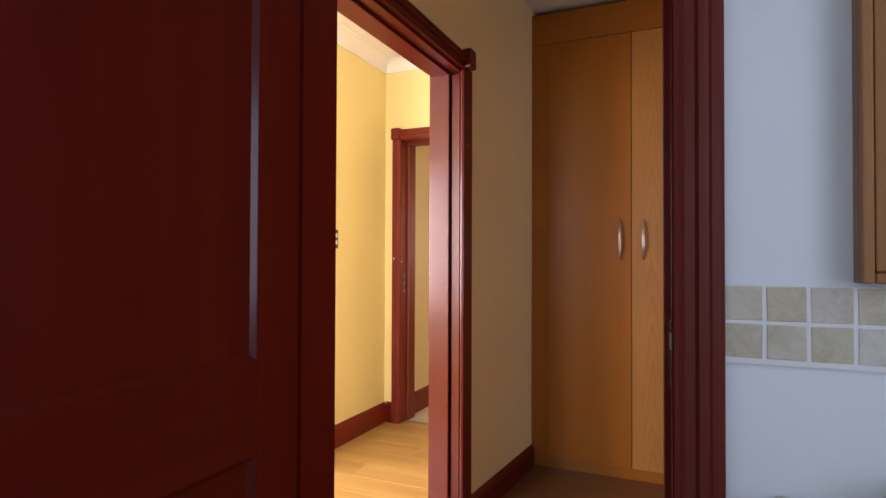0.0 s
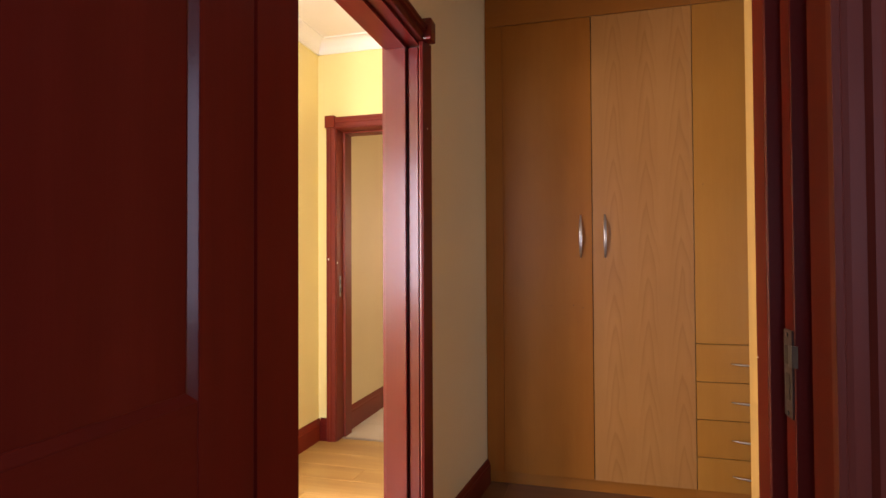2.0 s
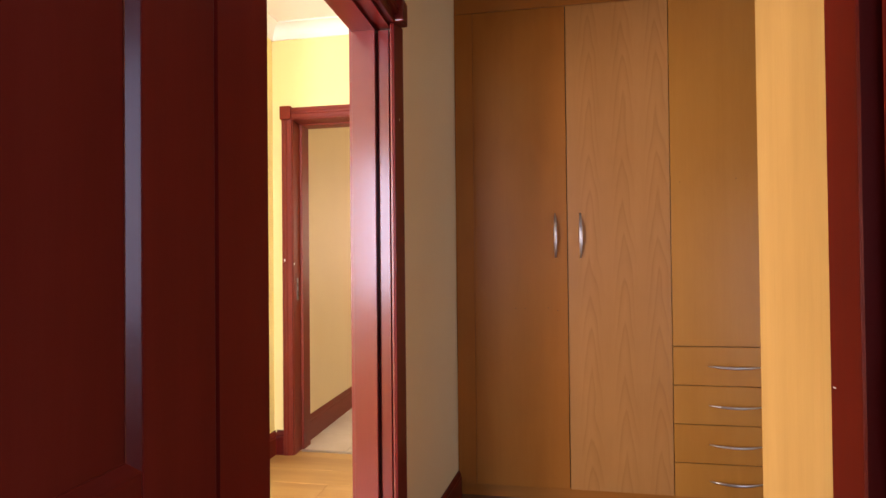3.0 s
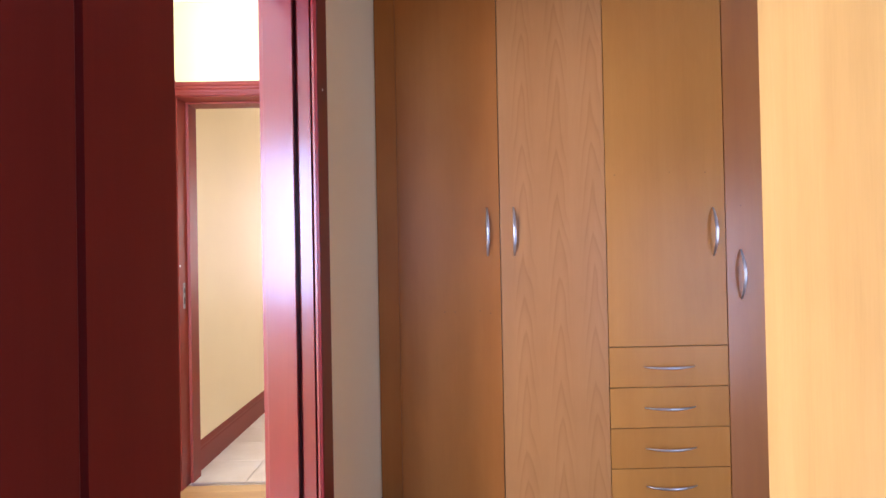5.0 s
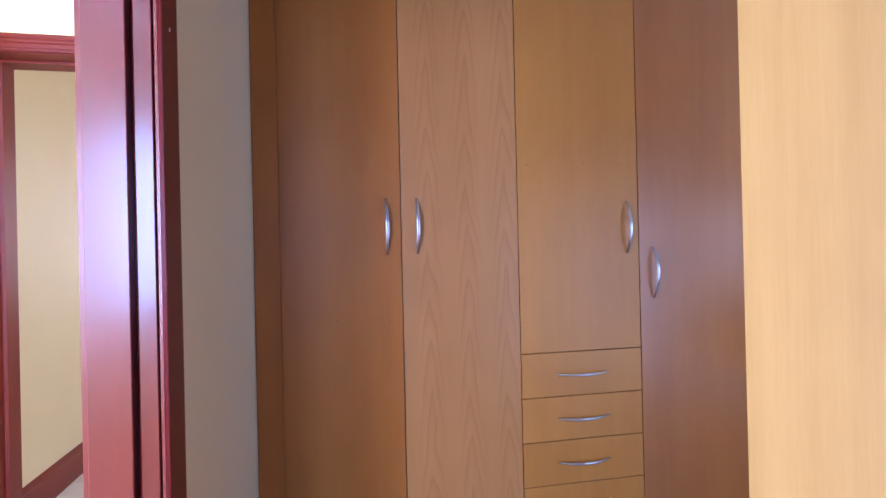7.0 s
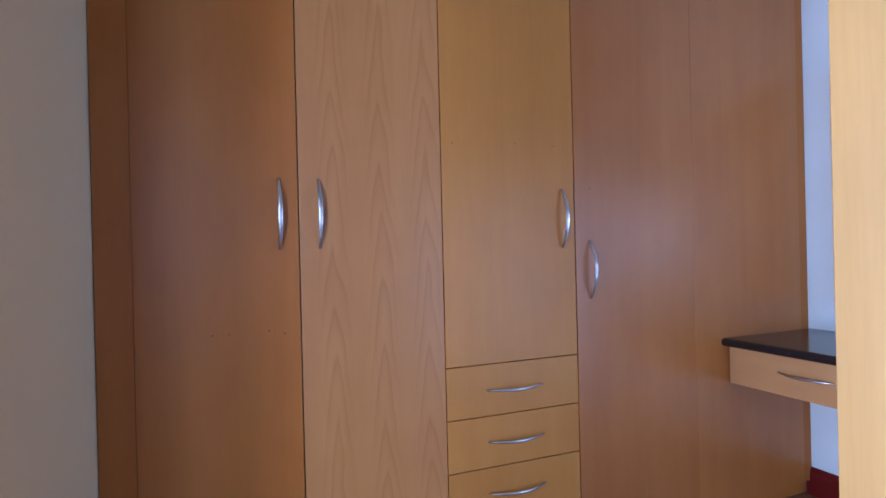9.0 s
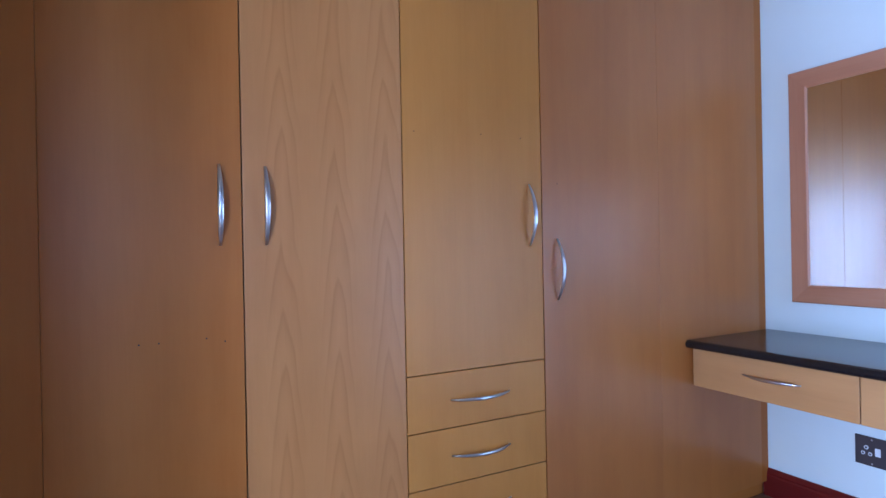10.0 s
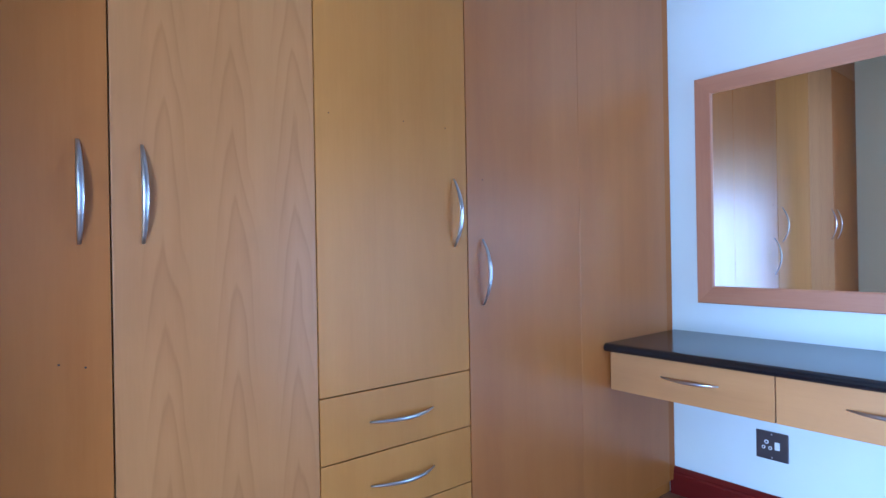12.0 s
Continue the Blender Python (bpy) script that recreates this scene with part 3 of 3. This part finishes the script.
cove("cornice_hall_right", ((-0.24, -4.0), (-0.24, HY)), "white plaster cove cornice along the hall")


def disc(parent, name, x, y, z, radius, depth, mat, facing="x", label="", segments=16):
    bm = bmesh.new()
    turn = (0, 90, 0) if facing == "x" else (90, 0, 0)
    bmesh.ops.create_cone(bm, cap_ends=True, segments=segments, radius1=radius, radius2=radius * 0.9, depth=depth, matrix=pose(x, y, z, *turn))
    return part(name, bm, mat, parent, label)


# ---- fitted wardrobe ----
TOP, DOOR_TOP, DOOR_LOW, GAP = 2.655, 2.475, 0.068, 0.0018


def leaf(parent, x0, x1, z0, z1, mat, name="door", label=""):
    return part(name, box(x0 + GAP, x1 - GAP, 0.0, 0.018, z0 + GAP, z1 - GAP, 0.0012), mat, parent, label)


def carcass(parent, x0, x1):
    """Sides, back, plinth and fascia of one wardrobe unit."""
    bm = box(x0 + 0.001, x0 + 0.017, 0.021, 0.6, DOOR_LOW, TOP)
    box(x1 - 0.017, x1 - 0.001, 0.021, 0.6, DOOR_LOW, TOP, bm=bm)
    box(x0 + 0.017, x1 - 0.017, 0.59, 0.6, DOOR_LOW, TOP, bm=bm)
    box(x0 + 0.017, x1 - 0.017, 0.021, 0.59, DOOR_LOW, DOOR_LOW + 0.016, bm=bm)
    box(x0 + 0.017, x1 - 0.017, 0.021, 0.59, TOP - 0.016, TOP, bm=bm)
    part("body", bm, DARK, parent)
    part("plinth", box(x0, x1, 0.03, 0.046, 0.0, DOOR_LOW - 0.001, 0.001), BEECH_RAIL, parent)
    part("fascia", box(x0, x1, 0.002, 0.02, DOOR_TOP + 0.002, TOP, 0.001), BEECH_RAIL, parent)


unit_a = anchor("wardrobe", (0.52, 0.3, 0), "fitted honey veneer wardrobe with two tall closed doors", "wardrobe", "fitted wardrobes")
carcass(unit_a, -0.007, 1.040)
part("filler", box(-0.007, 0.0872, 0.001, 0.02, DOOR_LOW, DOOR_TOP, 0.001), BEECH, unit_a)
d1 = leaf(unit_a, 0.086, 0.553, DOOR_LOW, DOOR_TOP, BEECH)
bow_handle(d1, 0.494, 0, 1.325, 0.222, True, 0.031)
d2 = leaf(unit_a, 0.553, 1.040, DOOR_LOW, DOOR_TOP, BEECH_FIGURED, label="paler veneer door with arched grain")
bow_handle(d2, 0.616, 0, 1.325, 0.222, True, 0.031)

for sx, sz in ((0.294, 0.962), (0.340, 0.962), (0.455, 0.965), (0.502, 0.953)):
    disc(d1, "screw_hole", sx, -0.0004, sz, 0.0024, 0.0012, DARK, "y")
unit_b = anchor("wardrobe", (1.31, 0.3, 0), "fitted honey veneer cupboard with four drawers below a door", "wardrobe", "fitted wardrobes")
carcass(unit_b, 1.040, 1.590)
d3 = leaf(unit_b, 1.040, 1.590, 0.786, DOOR_TOP, BEECH_X)
bow_handle(d3, 1.532, 0, 1.308, 0.222, True)
for sx, sz in ((1.083, 1.574), (1.336, 1.583), (1.501, 1.581)):
    disc(d3, "screw_hole", sx, -0.0004, sz, 0.002, 0.0012, DARK, "y")
for z0, z1 in ((0.6, 0.786), (0.415, 0.6), (0.231, 0.415), (DOOR_LOW, 0.231)):
    dr = leaf(unit_b, 1.040, 1.590, z0, z1, BEECH_X, "drawer")
    bow_handle(dr, 1.315, 0, (z0 + z1) / 2, 0.232, False)

unit_c = anchor("wardrobe", (2.24, 0.3, 0), "fitted honey veneer wardrobe with wide door beside dressing table", "wardrobe", "fitted wardrobes")
carcass(unit_c, 1.590, 2.9)
d4 = leaf(unit_c, 1.590, 2.195, DOOR_LOW, DOOR_TOP, BEECH_GLOSS)
bow_handle(d4, 1.656, 0, 1.110, 0.226, True)
disc(d4, "screw_hole", 1.663, -0.0004, 1.425, 0.002, 0.0012, DARK, "y")
part("panel", box(2.1942, 2.848, 0.0005, 0.0185, DOOR_LOW, DOOR_TOP, 0.001), BEECH_GLOSS, unit_c)
part("filler", box(2.85, 2.903, 0.004, 0.02, DOOR_LOW, DOOR_TOP, 0.001), BEECH, unit_c)

# ---- cupboard whose end panel stands beside the doorway ----
cup = anchor("cupboard", (1.25, -1.72, 0), "tall pale honey veneer cupboard, its end panel facing the passage", "cupboard")
part("end_panel", box(0.957, 0.975, -2.054, -1.383, 0.0, TOP, 0.0015), BEECH_PALE, cup, "pale straight-grained end panel")
# Unseen behind the end panel; this width shades the left wardrobe door.
part("body", box(0.976, 1.55, -2.054, -1.404, 0.07, TOP), BEECH, cup)
part("door", box(0.977, 1.55, -1.403, -1.385, 0.07, TOP, 0.0012), BEECH, cup)
part("plinth", box(0.976, 1.55, -2.054, -1.42, 0.0, 0.069), BEECH_X, cup)

# ---- dressing table ----
r = 0.0172
worktop = anchor("worktop", (2.63, -0.7, 0.751), "polished black granite worktop with a rounded front edge", "worktop")
part("slab", box(2.3545, 2.904, -1.42, -0.0015, 0.751, 0.786, 0.0008, 1), GRANITE, worktop)
part("rounded_edge", prism([(2.3544, 0.7514), (2.3544, 0.7856)] + [(2.354 - r * math.sin(a), 0.7685 + r * math.cos(a)) for a in [i * math.pi / 10 for i in range(11)]], "y", -1.42, -0.0015), GRANITE, worktop)
drawers = anchor("dressing_table", (2.63, -0.66, 0.6), "honey veneer dressing table drawer box fixed under granite", "dressing table")
part("body", box(2.398, 2.86, -1.30, -0.01, 0.60, 0.7505), BEECH, drawers)
for y0, y1, hy in ((-0.641, -0.006, -0.345), (-1.29, -0.645, -0.955)):
    dr = part("drawer", box(2.378, 2.397, y0, y1, 0.589, 0.749, 0.0015), BEECH_PINK, drawers)
    bow_handle(dr, 2.378, hy, 0.678, 0.222, False, 0.028, "-x")

# ---- wall mirror ----
mir = anchor("wall_mirror", (2.9, -0.72, 1.43), "wall mirror in a wide pinkish cherry wood frame", "mirror")
MY0, MY1, MZ0, MZ1, FW = -1.315, -0.132, 0.924, 1.947, 0.079
part("glass", box(2.888, 2.892, MY0 + FW - 0.006, MY1 - FW + 0.006, MZ0 + FW - 0.006, MZ1 - FW + 0.006), MIRROR, mir, "clear silvered mirror glass")
def mitred(along, a0, a1, b0, b1):
    """One mitred member of the mirror's frame; b0 is its outer edge, b1 its inner edge."""
    w = abs(b1 - b0)
    bm = bmesh.new()
    rows_ = []
    for b, ins, x in ((b0, 0, 2.9045), (b0, 0, 2.884), (b0 + 0.05 * (b1 - b0), 0.05 * w, 2.881), (b0 + 0.9 * (b1 - b0), 0.9 * w, 2.881), (b1, w, 2.885), (b1, w, 2.9045)):
        pa, pb = (a0 + ins, b), (a1 - ins, b)
        rows_.append([bm.verts.new((x, *(p if along == "y" else (p[1], p[0])))) for p in (pa, pb)])
    for i in range(len(rows_)):
        j = (i + 1) % len(rows_)
        bm.faces.new((rows_[i][0], rows_[i][1], rows_[j][1], rows_[j][0]))
    bm.faces.new([q[0] for q in rows_])
    bm.faces.new([q[1] for q in rows_])
    return bm
part("frame_member", mitred("y", MY0, MY1, MZ1, MZ1 - FW), PINK_WOOD_Y, mir)
part("frame_member", mitred("y", MY0, MY1, MZ0, MZ0 + FW), PINK_WOOD_Y, mir)
part("frame_member", mitred("z", MZ0, MZ1, MY1, MY1 - FW), PINK_WOOD, mir)
part("frame_member", mitred("z", MZ0, MZ1, MY0, MY0 + FW), PINK_WOOD, mir)


# ---- power socket under the worktop ----
sock = anchor("power_socket", (2.903, -0.432, 0.338), "dark bronze wall socket plate with white switch", "socket")
part("plate", box(2.897, 2.9048, -0.495, -0.369, 0.278, 0.397, 0.003), BRONZE, sock)
for y, z, rad in ((-0.412, 0.352, 0.0085), (-0.400, 0.328, 0.0075), (-0.426, 0.328, 0.0075)):
    d = disc(sock, "pin_shutter", 2.8965, y, z, rad, 0.003, IVORY)
    disc(d, "pin_hole", 2.8946, y, z, rad * 0.5, 0.001, DARK)
sw = part("rocker", box(2.892, 2.897, -0.463, -0.444, 0.325, 0.357, 0.0015), IVORY, sock, "white rocker switch")
for z in (0.289, 0.386):
    disc(sock, "screw", 2.8966, -0.432, z, 0.0035, 0.0016, METAL)

# ---- light switch in the hall ----
lsw = anchor("light_switch", (HX, -0.225, 1.34), "dark bronze light switch plate with white rockers", "switch")
part("plate", box(HX + 0.0005, HX + 0.007, -0.268, -0.186, 1.28, 1.40, 0.002), BRONZE, lsw)
for z in (1.318, 1.362):
    part("rocker", box(HX + 0.007, HX + 0.012, -0.228, -0.200, z - 0.013, z + 0.013, 0.0015), IVORY, lsw)

# ---- kitchen ----
kc = anchor("kitchen_wall_cupboard", (1.35, -2.32, 1.19), "shallow honey wood kitchen wall cupboard with framed door", "cupboard")
KX, KY, KZ = 1.058, -2.347, 1.19
part("body", box(KX, 1.56, KY + 0.016, -2.302, KZ, 2.05, 0.001), CHERRY, kc)
kd = part("door", box(KX + 0.016, 1.545, KY + 0.004, KY + 0.015, KZ + 0.016, 2.034, 0.002), CHERRY, kc)
for a in ((KX, KX + 0.0145), (1.546, 1.56)):
    part("stile", box(a[0], a[1], KY, KY + 0.0155, KZ, 2.05, 0.003), CHERRY, kc)
for a in ((KZ, KZ + 0.0145), (2.036, 2.05)):
    part("rail", box(KX + 0.015, 1.545, KY + 0.0005, KY + 0.0155, a[0], a[1], 0.003), CHERRY_X, kc)
kt = anchor("kitchen_worktop", (1.3, -2.58, 0.84), "pale kitchen worktop along the tiled wall", "worktop")
part("slab", box(0.96, 1.745, -2.86, -2.304, 0.84, 0.88, 0.004), TILE, kt)
part("cabinet_front", box(0.98, 1.745, -2.82, -2.304, 0.0, 0.839), BEECH, kt)
jar_bm = bmesh.new()
prof = [(0.0, 0.0), (0.034, 0.0), (0.038, 0.004), (0.038, 0.036), (0.034, 0.044), (0.026, 0.048), (0.0, 0.049)]
rows_j = [[jar_bm.verts.new((1.116 + a * math.cos(k * math.pi / 10), -2.37 + a * math.sin(k * math.pi / 10), 0.8805 + h)) for k in range(20)] for a, h in prof[1:-1]]
for a, c in zip(rows_j, rows_j[1:]):
    for k in range(20):
        jar_bm.faces.new((a[k], a[(k + 1) % 20], c[(k + 1) % 20], c[k]))
jar_bm.faces.new(rows_j[0])
jar_bm.faces.new(rows_j[-1])
tagged(link_mesh("jar", jar_bm, IVORY, True), "small rounded white jar on the kitchen worktop", "jar")

# ---- windows ----
def window(name, x0, x1, y0, y1, z0, z1, panes, label):
    """A casement in a wall that faces y: outer members, bars and panes."""
    w = anchor(name, ((x0 + x1) / 2, (y0 + y1) / 2, z0), label, "window", kind="structure")
    bm = box(x0, x0 + 0.05, y0, y1, z0, z1)
    box(x1 - 0.05, x1, y0, y1, z0, z1, bm=bm)
    box(x0 + 0.05, x1 - 0.05, y0, y1, z0, z0 + 0.05, bm=bm)
    box(x0 + 0.05, x1 - 0.05, y0, y1, z1 - 0.05, z1, bm=bm)
    part("window_frame", bm, IVORY, w)
    step = (x1 - x0 - 0.1) / panes
    for i in range(panes):
        a = x0 + 0.05 + i * step
        if i:
            part("mullion", box(a - 0.02, a + 0.02, y0, y1, z0 + 0.05, z1 - 0.05), IVORY, w)
        g = part("pane", box(a + 0.021, a + step - 0.021, (y0 + y1) / 2 - 0.002, (y0 + y1) / 2 + 0.002, z0 + 0.051, z1 - 0.051), GLASS, w)
        g.visible_shadow = False
    return w


def side_window(name, x, y0, y1, z0, z1, panes, label):
    """A casement in the hall's long wall."""
    w = anchor(name, (x, (y0 + y1) / 2, z0), label, "window", kind="structure")
    bm = box(x - 0.05, x, y0, y0 + 0.05, z0, z1)
    box(x - 0.05, x, y1 - 0.05, y1, z0, z1, bm=bm)
    box(x - 0.05, x, y0 + 0.05, y1 - 0.05, z0, z0 + 0.05, bm=bm)
    box(x - 0.05, x, y0 + 0.05, y1 - 0.05, z1 - 0.05, z1, bm=bm)
    part("window_frame", bm, IVORY, w)
    step = (y1 - y0 - 0.1) / panes
    for i in range(panes):
        a = y0 + 0.05 + i * step
        if i:
            part("mullion", box(x - 0.05, x, a - 0.02, a + 0.02, z0 + 0.05, z1 - 0.05), IVORY, w)
        g = part("pane", box(x - 0.027, x - 0.023, a + 0.021, a + step - 0.021, z0 + 0.051, z1 - 0.051), GLASS, w)
        g.visible_shadow = False
    return w


side_window("window_2", -3.35, -2.85, -0.85, 0.12, 2.15, 3, "unseen wide white framed window of the added lounge")
window("window_1", -0.02, 1.26, -5.70, -5.65, 0.95, 2.05, 3, "unseen white framed kitchen window, added behind the walk")
window("window_5", 1.85, 2.87, -2.22, -2.17, 0.25, 1.62, 2, "white framed tall dressing room window")
side_window("window_6", 1.85, -3.9, -2.8, 0.95, 2.05, 2, "white framed kitchen side window")
window("window_7", -2.3, -1.64, -4.10, -4.05, 0.68, 2.12, 1, "unseen white framed side window of the added lounge")
window("window_3", -1.2, -0.6, -4.10, -4.05, 0.9, 2.1, 1, "white framed hall window")
window("window_4", -1.05, 0.2, 3.65, 3.70, 0.9, 2.1, 2, "unseen white framed window added to the room beyond")
structure("ground", box(-60, 60, -60, 60, -0.35, -0.12), paint("pale_paving", (0.3, 0.28, 0.24), 0.8), "pale paved ground outside the windows", "ground")

# ---- laid pieces: tiles of the band, floor tiles, laminate planks ----
band = bpy.data.objects["wall_kitchen_east"]
part("grout_bed", box(0.895, 1.6, -2.3072, -2.3005, 1.068, 1.184), GROUT, band, "pale grout behind the tile band")
P = 0.0555
tile_mesh = None
for row_ in range(2):
    for col in range(16):
        x0, z0 = 0.946 - P + col * P + 0.0025, 1.0715 + row_ * P + 0.002
        if x0 + P > 1.6:
            continue
        if tile_mesh is None:
            tm = box(-P / 2 + 0.0025, P / 2 - 0.0025, -0.004, 0.0, -P / 2 + 0.0025, P / 2 - 0.0025, 0.0016, 2)
            first = part("tile", tm, STONE, band)
            tile_mesh = first.data
        else:
            first = new("tile", tile_mesh)
            first.parent = band
        first.location = (x0 + P / 2, -2.3045, z0 + P / 2)
        first.rotation_euler = (radians(random.uniform(-0.8, 0.8)), radians(random.uniform(-1, 1)), radians(random.uniform(-0.8, 0.8)))

PW, PL = 0.192, 1.29
def planks(floor_name, x0, x1, y0, y1, mat):
    host = bpy.data.objects[floor_name]
    y, k = y0, 0
    while y < y1 - 0.01:
        w = min(PW, y1 - y)
        x = x0 - (k * 0.43 % 1) * PL
        while x < x1 - 0.01:
            a, b = max(x, x0), min(x + PL, x1)
            if b - a > 0.02:
                part("plank", box(a + 0.0004, b - 0.0004, y + 0.0004, y + w - 0.0004, -0.0115, 0.0, 0.0009, 1), mat, host)
            x += PL
        y += PW
        k += 1
planks("floor_hall", HX, -0.2405, -4.0, HY + 0.075, LAMINATE)
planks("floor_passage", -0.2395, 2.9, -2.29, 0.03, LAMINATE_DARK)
back = bpy.data.objects["floor_back_room"]
S = 0.33
ft_mesh = None
for i in range(5):
    for j in range(9):
        x, y = -1.14 + i * S, HY + 0.1 + j * S
        if ft_mesh is None:
            ft = part("tile", box(0.002, S - 0.002, 0.002, S - 0.002, -0.006, 0.0, 0.0015, 1), TILE, back)
            ft_mesh = ft.data
        else:
            ft = new("tile", ft_mesh)
            ft.parent = back
        ft.location = (x, y, 0)
